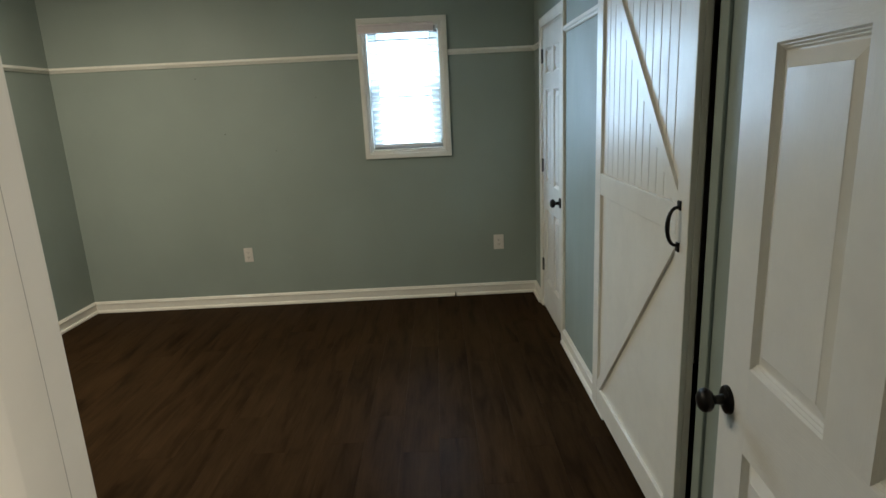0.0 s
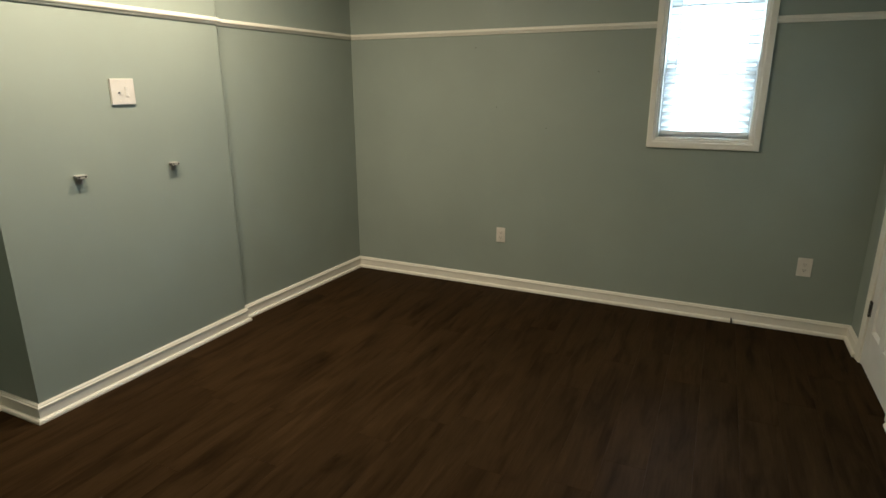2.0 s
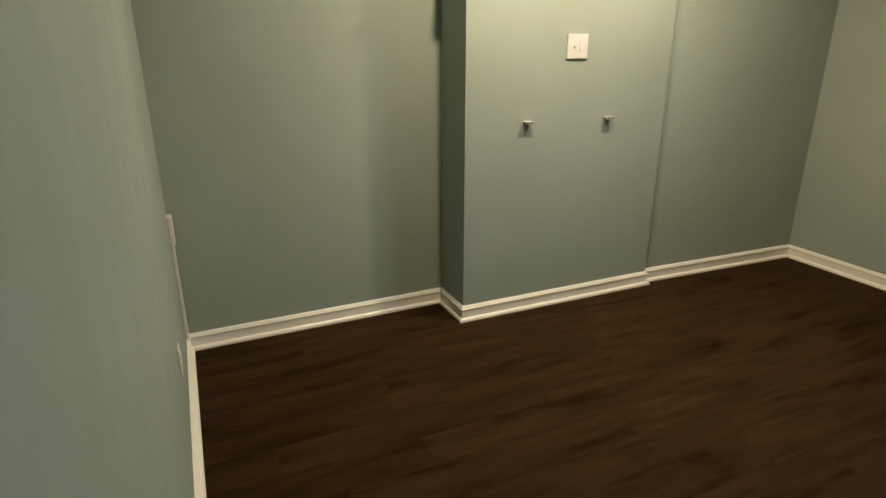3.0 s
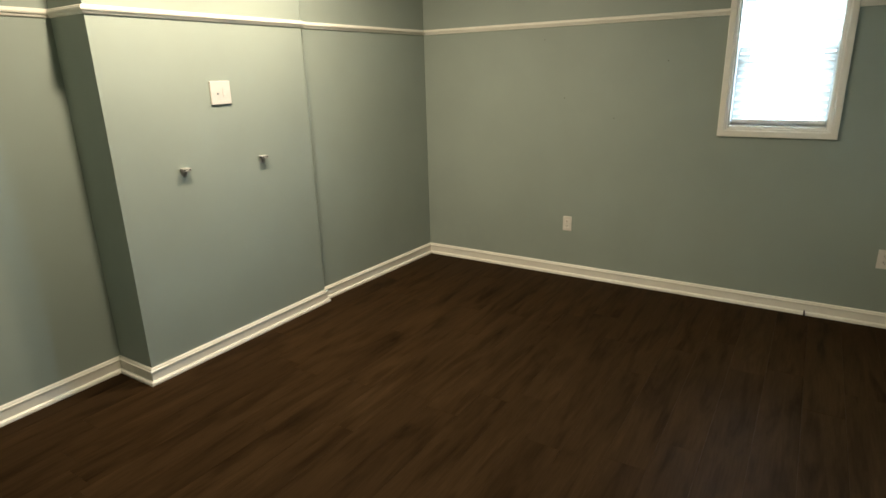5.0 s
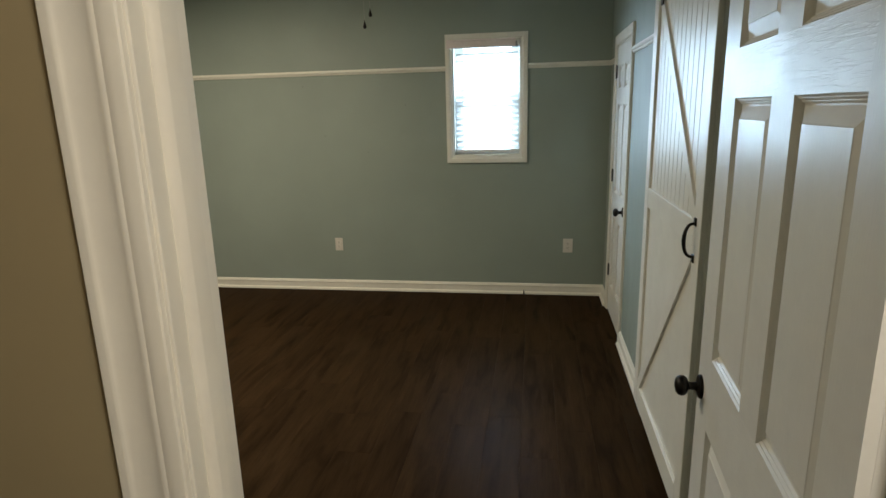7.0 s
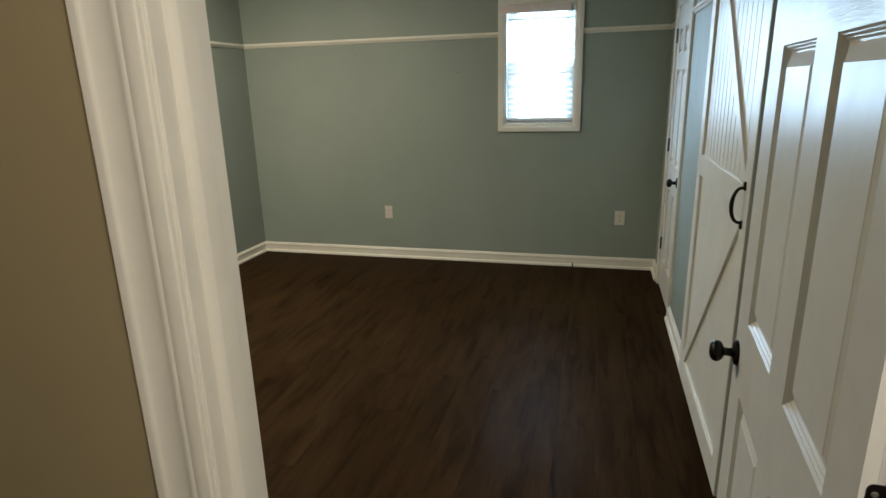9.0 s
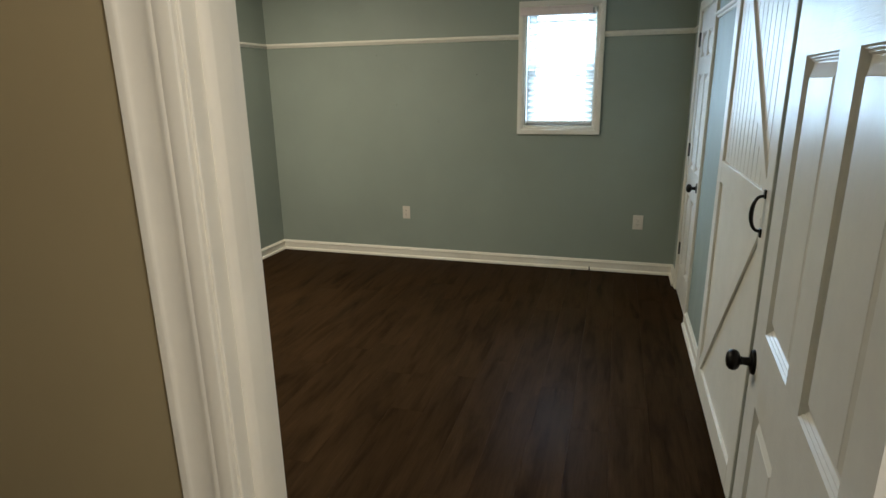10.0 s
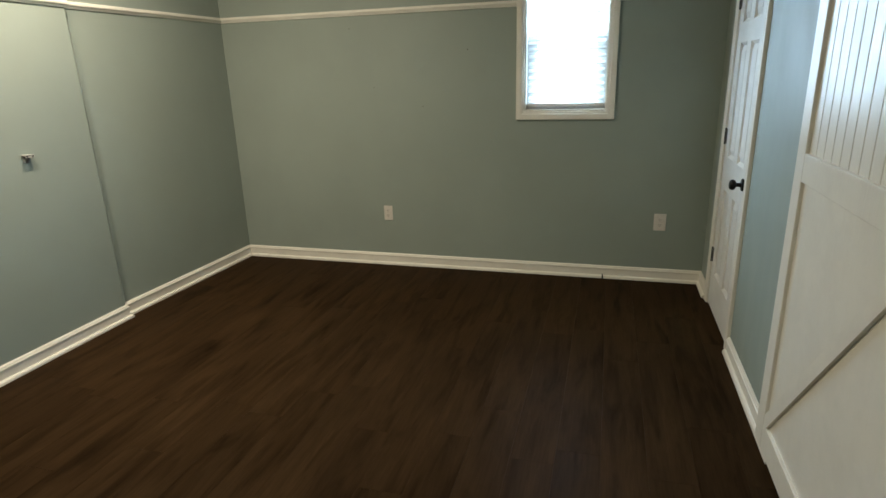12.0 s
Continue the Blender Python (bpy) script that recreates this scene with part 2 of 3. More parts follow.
# footprint of the west wall, with the shallow chimney-like projection and the recess
bm = bmesh.new()
foot = [(-3.741, 0), (-3.7975, -1.385), (-3.756, -1.43), (-3.756, -2.815), (-4.071, -2.815), (-4.045, SOUTH), (-4.25, SOUTH), (-4.25, 0)]
low = [bm.verts.new((x, y, -0.01)) for x, y in foot]
high = [bm.verts.new((x, y, CEIL)) for x, y in foot]
for k in range(len(foot)):
    j = (k + 1) % len(foot)
    bm.faces.new((low[k], low[j], high[j], high[k]))
bm.faces.new(low[::-1])
bm.faces.new(high)
bmesh.ops.triangulate(bm, faces=[f for f in bm.faces if len(f.verts) > 4])
tagged(part("wall_west", bm, SAGE), "sage green painted wall with shallow projection and recess", "wall", kind="structure")


def wall_with_holes(name, mat, axis, lo, hi, span, holes, label):
    """A wall between lo and hi across, along span; holes: (from, to, bottom, top)."""
    bm = bmesh.new()

    def piece(a, b, z0, z1):
        if b - a < 1e-4 or z1 - z0 < 1e-4:
            return
        box(bm, *((a, b, lo, hi) if axis == "x" else (lo, hi, a, b)), z0, z1)

    at = span[0]
    for a, b, z0, z1 in sorted(holes):
        piece(at, a, -0.01, CEIL)
        piece(a, b, -0.01, z0)
        piece(a, b, z1, CEIL)
        at = b
    piece(at, span[1], -0.01, CEIL)
    bmesh.ops.remove_doubles(bm, verts=bm.verts, dist=1e-5)
    return tagged(part(name, bm, mat), label, "wall", kind="structure")


WX0, WX1, WZ0, WZ1 = -1.300, -0.725, 1.232, 2.178    # clear opening of the window
CY0, CY1 = -1.042, -0.372                            # closet door opening
BY0, BY1 = -3.045, -2.13                              # opening behind the barn door
wall_with_holes("wall_north", SAGE, "x", 0.0, 0.16, (-4.25, 0.12), [(WX0, WX1, WZ0, WZ1)], "sage green painted wall around a small window")
wall_with_holes("wall_east", SAGE, "y", 0.0, 0.12, (HALL, 0.0), [(CY0, CY1, -0.01, HEAD), (BY0, BY1, -0.01, HEAD)], "sage green painted wall with two door openings")
wall_with_holes("wall_south", SAGE, "x", SOUTH - 0.055, SOUTH, (-4.25, 0.0), [(JL - 0.018, JR + 0.018, -0.01, HEAD + 0.018)], "sage green painted wall beside the entry door")
wall_with_holes("hall_wall_north", TAN, "x", HALL, SOUTH - 0.055, (-4.25, 1.3), [(JL - 0.018, JR + 0.018, -0.01, HEAD + 0.018)], "tan painted hallway wall")
wall_with_holes("hall_wall_south", TAN, "x", -5.95, -5.80, (-3.2, 1.3), [], "tan painted hallway wall")
wall_with_holes("hall_wall_west", TAN, "y", -3.2, -3.1, (-5.80, HALL), [], "tan painted hallway wall")
wall_with_holes("hall_wall_east", TAN, "y", 1.2, 1.3, (-5.80, HALL), [], "tan painted hallway wall")
# unseen closets behind the two side doors, walled in to keep the openings dark
wall_with_holes("closet_wall_1", CEILING, "x", -1.50, -1.44, (0.12, 0.86), [], "plain closet wall, out of view")
wall_with_holes("closet_wall_2", CEILING, "x", -3.40, -3.34, (0.12, 0.86), [], "plain closet wall, out of view")
wall_with_holes("closet_wall_3", CEILING, "y", 0.80, 0.86, (-3.34, -1.50), [], "plain closet wall, out of view")
wall_with_holes("closet_wall_4", CEILING, "y", 0.80, 0.86, (-1.44, 0.0), [], "plain closet wall, out of view")
wall_with_holes("closet_wall_5", CEILING, "x", 0.0, 0.06, (0.12, 0.86), [], "plain closet wall, out of view")
tagged(one_box("ceiling", CEILING, None, -4.25, 1.3, -5.95, 0.16, CEIL, CEIL + 0.12), "flat white painted ceiling", "ceiling", kind="structure")
FLOOR = tagged(one_box("floor", UNDER, None, -4.25, 1.3, -5.95, 0.16, -0.16, -0.010), "dark brown wood-look plank floor", "floor", kind="structure")

# profiles, as (out from the wall, up)
BASE = [(0, 0.0), (0.031, 0.0), (0.031, 0.008), (0.028, 0.016), (0.021, 0.022), (0.015, 0.023), (0.015, 0.0674), (0.018, 0.0712), (0.018, 0.079), (0.013, 0.0828), (0.012, 0.0886), (0.006, 0.0953), (0, 0.0953)]
RAIL = [(0, -0.0205), (0.006, -0.0205), (0.01, -0.0158), (0.012, -0.0079), (0.019, -0.0047), (0.022, 0.0016), (0.022, 0.0079), (0.016, 0.0111), (0.016, 0.0158), (0.009, 0.0205), (0, 0.0205)]
CASING = [(0, 0), (0.008, 0), (0.0105, 0.002), (0.0118, 0.006), (0.0126, 0.014), (0.0131, 0.021), (0.0125, 0.0235), (0.0134, 0.0260), (0.0139, 0.0290), (0.0135, 0.0318), (0.0128, 0.0340), (0.0121, 0.039), (0.0118, 0.047), (0.0126, 0.056), (0.0148, 0.065), (0.0168, 0.0695), (0.0184, 0.0715), (0.0194, 0.0745), (0.0194, 0.0840), (0.0180, 0.0858), (0, 0.0858)]
CASING_SMALL = [(0, 0), (0.010, 0), (0.013, 0.003), (0.014, 0.012), (0.012, 0.018), (0.014, 0.030), (0.018, 0.050), (0.018, 0.064), (0.015, 0.068), (0, 0.068)]

UP = (0, 0, 1)


def run(name, profile, label, stretches, z, category):
    """Wall mouldings: stretches of (x0, y0, x1, y1, out, cut0, cut1)."""
    bm = bmesh.new()
    for x0, y0, x1, y1, out, c0, c1 in stretches:
        moulding(bm, profile, (x0, y0, z), (x1, y1, z), out, UP, (c0, 0), (c1, 0))
    return tagged(part(name, bm, TRIM, smooth=False), label, category, kind="structure")


W_OUT = Vector((1, -0.0406, 0)).normalized()
R_OUT = Vector((1, 0.0217, 0)).normalized()
AROUND = [
    ("north", (-3.741, 0, 0.0, 0, (0, -1, 0), 1, 1)),
    ("west", (-3.741, 0, -3.799, -1.43, W_OUT, 1, 0)),
    ("west_projection", (-3.756, -1.43, -3.756, -2.815, (1, 0, 0), -1, -1)),
    ("west_step", (-3.791, -1.43, -3.756, -1.43, (0, 1, 0), 0, -1)),
    ("west_return", (-4.071, -2.815, -3.756, -2.815, (0, -1, 0), 1, -1)),
    ("west_recess", (-4.071, -2.815, -4.045, SOUTH, R_OUT, 1, 1)),
    ("south", (-4.045, SOUTH, JL - 0.091, SOUTH, (0, 1, 0), 1, 0)),
]
for name, s in AROUND:
    run("baseboard_" + name, BASE, "white painted baseboard with shoe moulding", [s], 0.0, "baseboard")
run("baseboard_east_corner", BASE, "short white baseboard beside the closet door", [(0, 0, 0, -0.300, (-1, 0, 0), 1, 0)], 0.0, "baseboard")
run("baseboard_east", BASE, "white baseboard ending at the barn door", [(0, -1.113, 0, -2.093, (-1, 0, 0), 0, 0)], 0.0, "baseboard")
run("baseboard_east_entry", BASE, "white baseboard behind the entry door", [(0, -3.096, 0, SOUTH, (-1, 0, 0), 0, 1)], 0.0, "baseboard")
RAIL_Z = 1.964
for name, s in AROUND[1:]:
    run("chair_rail_" + name, RAIL, "white painted chair rail at head height", [s], RAIL_Z, "chair rail")
run("chair_rail_north_a", RAIL, "white painted chair rail at head height", [(-3.741, 0, -1.357, 0, (0, -1, 0), 1, 0)], RAIL_Z, "chair rail")
run("chair_rail_north_b", RAIL, "white painted chair rail at head height", [(-0.668, 0, 0, 0, (0, -1, 0), 0, 1)], RAIL_Z, "chair rail")
run("chair_rail_east_corner", RAIL, "short white chair rail beside the closet door", [(0, 0, 0, -0.304, (-1, 0, 0), 1, 0)], RAIL_Z, "chair rail")
run("chair_rail_east", RAIL, "white painted chair rail ending at the barn door", [(0, -1.113, 0, -1.950, (-1, 0, 0), 0, 0)], RAIL_Z, "chair rail")


def casing_set(name, profile, axis, plane, out, a, b, top, label, bottom=0.0):
    """Three mitred casing boards round an opening between a and b (a < b) along the axis."""
    root = tagged(new(name), label, "door casing", kind="structure")

    def at(s, z):
        return (s, plane, z) if axis == "x" else (plane, s, z)

    way = Vector((1, 0, 0)) if axis == "x" else Vector((0, 1, 0))
    for s, u in ((a, -way), (b, way)):
        bm = bmesh.new()
        moulding(bm, profile, at(s, bottom), at(s, top), out, u, (0, 0), (0, -1))
        part("casing_board", bm, TRIM, root, smooth=True, sharp=22)
    bm = bmesh.new()
    moulding(bm, profile, at(a, top), at(b, top), out, (0, 0, 1), (0, -1), (0, -1))
    part("casing_board", bm, TRIM, root)
    return root


# entry door frame
casing_set("casing_hall", CASING, "x", HALL, (0, -1, 0), JL - 0.005, JR + 0.005, HEAD + 0.005, "white fluted door casing on the hallway side")
casing_set("casing_entry", CASING, "x", SOUTH, (0, 1, 0), JL - 0.005, JR + 0.005, HEAD + 0.005, "white door casing on the room side")
frame_1 = tagged(new("door_frame"), "white painted entry door jamb with stop and black strike plate", "door frame", kind="structure")
one_box("jamb", TRIM, frame_1, JL - 0.018, JL, HALL, SOUTH, 0, HEAD, r=0.0015)
one_box("jamb", TRIM, frame_1, JR, JR + 0.018, HALL, SOUTH, 0, HEAD, r=0.0015)
one_box("head_jamb", TRIM, frame_1, JL - 0.018, JR + 0.018, HALL, SOUTH, HEAD, HEAD + 0.018, r=0.0015)
STOP = [(0, 0), (0.004, 0), (0.0085, 0.004), (0.0120, 0.0095), (0.0125, 0.0110), (0.0125, 0.042), (0, 0.042)]
for x, out in ((JL, (1, 0, 0)), (JR, (-1, 0, 0))):
    bm = bmesh.new()
    moulding(bm, STOP, (x, SOUTH - 0.081, 0), (x, SOUTH - 0.081, HEAD), out, (0, 1, 0), (0, 0), (0, 0))
    part("door_stop", bm, TRIM, frame_1, smooth=True, sharp=50)
bm = bmesh.new()
moulding(bm, STOP, (JL, SOUTH - 0.081, HEAD), (JR, SOUTH - 0.081, HEAD), (0, 0, -1), (0, 1, 0), (1, 0), (1, 0))
part("door_stop", bm, TRIM, frame_1, smooth=True, sharp=50)
# added brown strip that draws the dark line behind the door stop
one_box("weatherstrip", STRIP, frame_1, JL, JL + 0.0015, SOUTH - 0.0264, SOUTH - 0.0240, 0, HEAD - 0.012, label="thin brownish strip along the jamb")
strike = one_box("strike_plate", BRONZE, frame_1, JL - 0.001, JL + 0.002, SOUTH - 0.0140, SOUTH - 0.0015, 0.850, 0.920, r=0.0008, label="black strike plate")
# frames of the two side openings
casing_set("casing_closet", CASING_SMALL, "y", 0.0, (-1, 0, 0), CY0 - 0.003, CY1 + 0.003, HEAD - 0.004, "white casing round the closet door")
for tag, a, b in (("closet_frame", CY0, CY1), ("barn_opening_frame", BY0, BY1)):
    f = tagged(new(tag), "white painted jamb boards lining the opening", "door frame", kind="structure")
    one_box("jamb", TRIM, f, 0.001, 0.119, a, a + 0.014, 0, HEAD - 0.014)
    one_box("jamb", TRIM, f, 0.001, 0.119, b - 0.014, b, 0, HEAD - 0.014)
    one_box("head_jamb", TRIM, f, 0.001, 0.119, a, b, HEAD - 0.014, HEAD)

# flat strip added on the entry side of the barn door's opening, in wall colour
tagged(one_box("trim", SAGE, None, -0.012, 0.0, BY0 - 0.050, BY0, 0, HEAD + 0.05, r=0.003, seg=2), "narrow sage strip beside the barn door opening", "trim", kind="structure")

# ---- window ----
win = tagged(new("window_1"), "small white framed window with bright daylight behind", "window", kind="structure")
WCAS = [(0, 0), (0.012, 0), (0.014, 0.004), (0.014, 0.012), (0.018, 0.016), (0.020, 0.022), (0.020, 0.052), (0.017, 0.056), (0, 0.056)]
for a, b, up, c in (
    ((WX0, 0, WZ0), (WX0, 0, WZ1), (-1, 0, 0), -1),
    ((WX1, 0, WZ0), (WX1, 0, WZ1), (1, 0, 0), -1),
    ((WX0, 0, WZ1), (WX1, 0, WZ1), (0, 0, 1), -1),
    ((WX0, 0, WZ0), (WX1, 0, WZ0), (0, 0, -1), -1),
):
    bm = bmesh.new()
    moulding(bm, WCAS, a, b, (0, -1, 0), up, (0, c), (0, c))
    part("casing_board", bm, TRIM, win)
for b in ((WX0, WX0 + 0.012, 0.0, 0.155, WZ0, WZ1), (WX1 - 0.012, WX1, 0.0, 0.155, WZ0, WZ1), (WX0 + 0.012, WX1 - 0.012, 0.0, 0.155, WZ1 - 0.012, WZ1)):
    one_box("jamb", TRIM, win, *b)
one_box("window_sill", TRIM, win, WX0 + 0.012, WX1 - 0.012, -0.004, 0.155, WZ0, WZ0 + 0.016, r=0.003)
MID = 1.715
for z0, z1, y in ((WZ0 + 0.016, MID + 0.02, 0.074), (MID - 0.02, WZ1 - 0.012, 0.104)):
    sash = bmesh.new()
    x0, x1, s = WX0 + 0.012, WX1 - 0.012, 0.074
    box(sash, x0, x0 + s, y, y + 0.028, z0, z1, 0.002)
    box(sash, x1 - s, x1, y, y + 0.028, z0, z1, 0.002)
    box(sash, x0 + s, x1 - s, y, y + 0.028, z0, z0 + 0.036, 0.002)
    box(sash, x0 + s, x1 - s, y, y + 0.028, z1 - 0.036, z1, 0.002)
    so = part("sash", sash, VINYL, win)
    pane = one_box("pane", GLASS, so, x0 + s, x1 - s, y + 0.012, y + 0.016, z0 + 0.036, z1 - 0.036)
    pane.visible_shadow = False

# ---- window blind ----
blind = thing("window_blind", pose(-1.0125, 0.045, 1.262), "white two-inch slat blind lowered over the window", "blind")
HALF = 0.268
bm = bmesh.new()
moulding(bm, [(0, 0), (0.008, 0.0), (0.012, 0.006), (0.010, 0.020), (0.010, 0.050), (0.014, 0.060), (0.010, 0.068), (0, 0.068)], (-HALF - 0.062, -0.068, 0.858), (HALF - 0.026, -0.068, 0.858), (0, -1, 0), UP, (0, 0), (0, 0))
part("valance", bm, VALANCE, blind, "off-white moulded valance")
one_box("headrail", STEEL, blind, -HALF, HALF, -0.046, 0.026, 0.858, 0.903, r=0.002)
one_box("valance_clip", BLIND, blind, HALF - 0.014, HALF + 0.004, -0.074, 0.020, 0.872, 0.908, r=0.003, seg=2)
slat_mesh = None
N_SLAT = 17
for k in range(N_SLAT):
    z = 0.064 + k * 0.0472
    if slat_mesh is None:
        bm = bmesh.new()
        prof = [(-0.025, -0.0006), (-0.012, 0.0020), (0.0, 0.0030), (0.012, 0.0020), (0.025, -0.0006), (0.025, -0.0046), (0.0, -0.0006), (-0.025, -0.0046)]
        moulding(bm, prof, (-HALF + 0.004, 0, 0), (HALF - 0.004, 0, 0), (0, 1, 0), UP, (0, 0), (0, 0))
        s = part("slat", bm, BLIND, blind)
        slat_mesh = s.data
    else:
        s = new("slat", slat_mesh)
        s.parent = blind
    s.matrix_basis = pose(0, 0, z, 26 + 2.0 * math.sin(k * 2.3))
one_box("bottom_rail", BLIND, blind, -HALF + 0.003, HALF - 0.003, -0.026, 0.026, 0.004, 0.028, r=0.004, seg=2)
for x in (-0.19, 0.19):
    for y in (-0.027, 0.027):
        bm = bmesh.new()
        tube(bm, [(x, y, 0.01), (x, y, 0.86)], 0.0011, 6)
        part("ladder_cord", bm, BLIND, blind)
bm = bmesh.new()
tube(bm, [(-0.205, -0.034, 0.86), (-0.206, -0.036, 0.62), (-0.204, -0.035, 0.40)], 0.0038, 8)
part("tilt_wand", bm, VINYL, blind, "clear plastic tilt wand", True)


# ---- doors ----
def knob(parent, u, z, mat):
    """Round knob on a rosette, standing out towards local -y."""
    bm = bmesh.new()
    m = Matrix.Translation((u, 0, z)) @ pose(0, 0, 0, 90)
    lathe(bm, [(0.0335, -0.001), (0.0335, 0.004), (0.031, 0.008), (0.024, 0.010), (0.016, 0.012)], 28, m)
    ros = part("rosette", bm, mat, parent, smooth=True)
    bm = bmesh.new()
    lathe(bm, [(0.015, 0.009), (0.0115, 0.016), (0.0105, 0.028), (0.0125, 0.034), (0.022, 0.038), (0.0275, 0.045), (0.0285, 0.052), (0.026, 0.060), (0.019, 0.066), (0.008, 0.0685)], 28, m)
    part("door_knob", bm, mat, parent, smooth=True)
    return ros


def panel_face(w, h):
    """A raised panel with stepped sticking, in local x, z; front towards -y."""
    bm = bmesh.new()
    # inset at the sides, inset at head and foot, depth
    steps = [(0.0, 0.0, 0.0), (0.0014, 0.0035, 0.0052), (0.0018, 0.0055, 0.0056), (0.0032, 0.0090, 0.0104), (0.0036, 0.0110, 0.0108), (0.0050, 0.0145, 0.0156), (0.0080, 0.0175, 0.0160), (0.0350, 0.0450, 0.0050), (0.0366, 0.0466, 0.0036)]
    rings = []
    for i, j, d in steps:
        rings.append([bm.verts.new((x, d, z)) for x, z in ((i, j), (w - i, j), (w - i, h - j), (i, h - j))])
    for a, b in zip(rings, rings[1:]):
        for k in range(4):
            bm.faces.new((a[k], a[(k + 1) % 4], b[(k + 1) % 4], b[k]))
    bm.faces.new(rings[-1])
    return bm


def panel_door(name, m, W, H, cols, rows, label, kind=""):
    """A moulded six-panel door: local x across, z up, front towards -y."""
    T, D = 0.035, 0.017
    door = thing(name, m, label, "door", kind=kind)
    one_box("core", DOOR_V, door, 0, W, D, T, 0, H, r=0.001)
    edges_x = [0.0] + [v for c in cols for v in c] + [W]
    for a, b in zip(edges_x[0::2], edges_x[1::2]):
        if a == 0.0 or b == W:
            one_box("stile", DOOR_V, door, a, b, 0, D, 0, H)
    edges_z = [0.0] + [v for r in rows for v in r] + [H]
    x0, x1 = cols[0][0], cols[-1][1]
    for a, b in zip(edges_z[0::2], edges_z[1::2]):
        one_box("rail", DOOR_H, door, x0, x1, 0, D, a, b)
    for a, b in rows:
        one_box("mullion", DOOR_V, door, cols[0][1], cols[1][0], 0, D, a, b)
        for c, d in cols:
            p = part("panel", panel_face(d - c, b - a), DOOR_V, door)
            p.location = (c, 0, a)
    return door


def hinge(parent, m, mat, leaf=0.030):
    """A butt hinge: knuckle, pin tips and a leaf with three screws."""
    bm = bmesh.new()
    lathe(bm, [(0.003, -0.050), (0.0058, -0.047), (0.0062, -0.018), (0.0056, -0.0165), (0.0062, -0.015), (0.0062, 0.015), (0.0056, 0.0165), (0.0062, 0.018), (0.0058, 0.047), (0.003, 0.050)], 12, m)
    h = part("hinge", bm, mat, parent, smooth=True)
    bm = bmesh.new()
    box(bm, 0.0, leaf, -0.001, 0.0015, -0.045, 0.045, 0.0012, 2)
    bmesh.ops.transform(bm, matrix=m, verts=bm.verts)
    part("leaf", bm, mat, h)
    for k in (-0.030, 0.0, 0.030):
        bm = bmesh.new()
        lathe(bm, [(0.0042, 0.0), (0.0042, 0.0022), (0.0026, 0.0028)], 10, m @ Matrix.Translation((leaf * (0.6 if k else 0.4), -0.001, k)) @ pose(0, 0, 0, 90))
        part("screw", bm, STEEL, h)
    return h


ROWS = [(0.225, 0.778), (0.976, 1.627), (1.736, 1.900)]
entry = panel_door("door_1", pose(-0.1467, -3.451, 0.012, rz=-93.97), 0.884, 2.035, [(0.128, 0.392), (0.511, 0.772)], ROWS, "white six-panel entry door standing open against the wall", kind="structure")
knob(entry, 0.042, 0.861, BRONZE)
for z in (0.28, 1.040, 1.80):
    bm = bmesh.new()
    lathe(bm, [(0.003, -0.050), (0.0058, -0.047), (0.0062, -0.016), (0.0056, -0.015), (0.0062, -0.014), (0.0062, 0.014), (0.0056, 0.015), (0.0062, 0.016), (0.0058, 0.047), (0.003, 0.050)], 14, Matrix.Translation((0.890, 0.041, z)))
    h = part("hinge", bm, BRONZE, entry, "black butt hinge", True)
    bm = bmesh.new()
    corner = [(y, w) for cy, cw, a0 in ((0.032, 0.036, 0), (0.016, 0.036, 90), (0.016, -0.036, 180), (0.032, -0.036, 270)) for y, w in [(cy + 0.009 * math.cos(radians(a0 + 15 * k)), cw + 0.009 * math.sin(radians(a0 + 15 * k))) for k in range(7)]]
    f0 = [bm.verts.new((0.8838, y, z + w)) for y, w in corner]
    f1 = [bm.verts.new((0.8862, y, z + w)) for y, w in corner]
    bm.faces.new(f0[::-1])
    bm.faces.new(f1)
    for k in range(len(corner)):
        q = (k + 1) % len(corner)
        bm.faces.new((f0[k], f0[q], f1[q], f1[k]))
    part("leaf", bm, BRONZE, h)
    for dy, dz in ((0.016, 0.032), (0.030, 0.0), (0.016, -0.032)):
        bm = bmesh.new()
        lathe(bm, [(0.0042, 0.0), (0.0042, 0.0012), (0.0022, 0.0020)], 12, Matrix.Translation((0.8858, dy, z + dz)) @ pose(0, 0, 0, 0, 90))
        part("screw", bm, STEEL, h)
one_box("latch_plate", BRONZE, entry, -0.0015, 0.001, 0.006, 0.030, 0.840, 0.905, r=0.0005)

closet = panel_door("door_2", pose(-0.002, CY1 - 0.004, 0.012, rz=-90), 0.662, 2.035, [(0.105, 0.284), (0.376, 0.557)], ROWS, "closed white six-panel closet door with black knob", kind="structure")
knob(closet, 0.598, 0.900, BRONZE)
for z in (0.330, 1.090, 1.86):
    hinge(closet, Matrix.Translation((-0.004, -0.006, z)), HINGE, 0.004)
    one_box("hinge_leaf", HINGE, closet, -0.002, 0.020, -0.0025, 0.001, z - 0.045, z + 0.045, r=0.001)


# barn-style sliding door, clear of the baseboard
BW, BZ, BTOP = 1.032, 0.052, 2.26
barn = thing("barn_door", pose(-0.048, -1.968, BZ, rz=-90), "cream painted barn door with grooved planks and diagonal braces", "door")
BH = BTOP - BZ
ST, PL = 0.088, 0.013      # width of stiles, depth of the planks behind the frame
Z_LOW, Z_MID0, Z_MID1, Z_HI = 0.110, 1.077, 1.175, BH - 0.11
one_box("back_board", BARN, barn, 0.004, BW - 0.022, PL + 0.006, 0.030, 0.004, BH - 0.004)
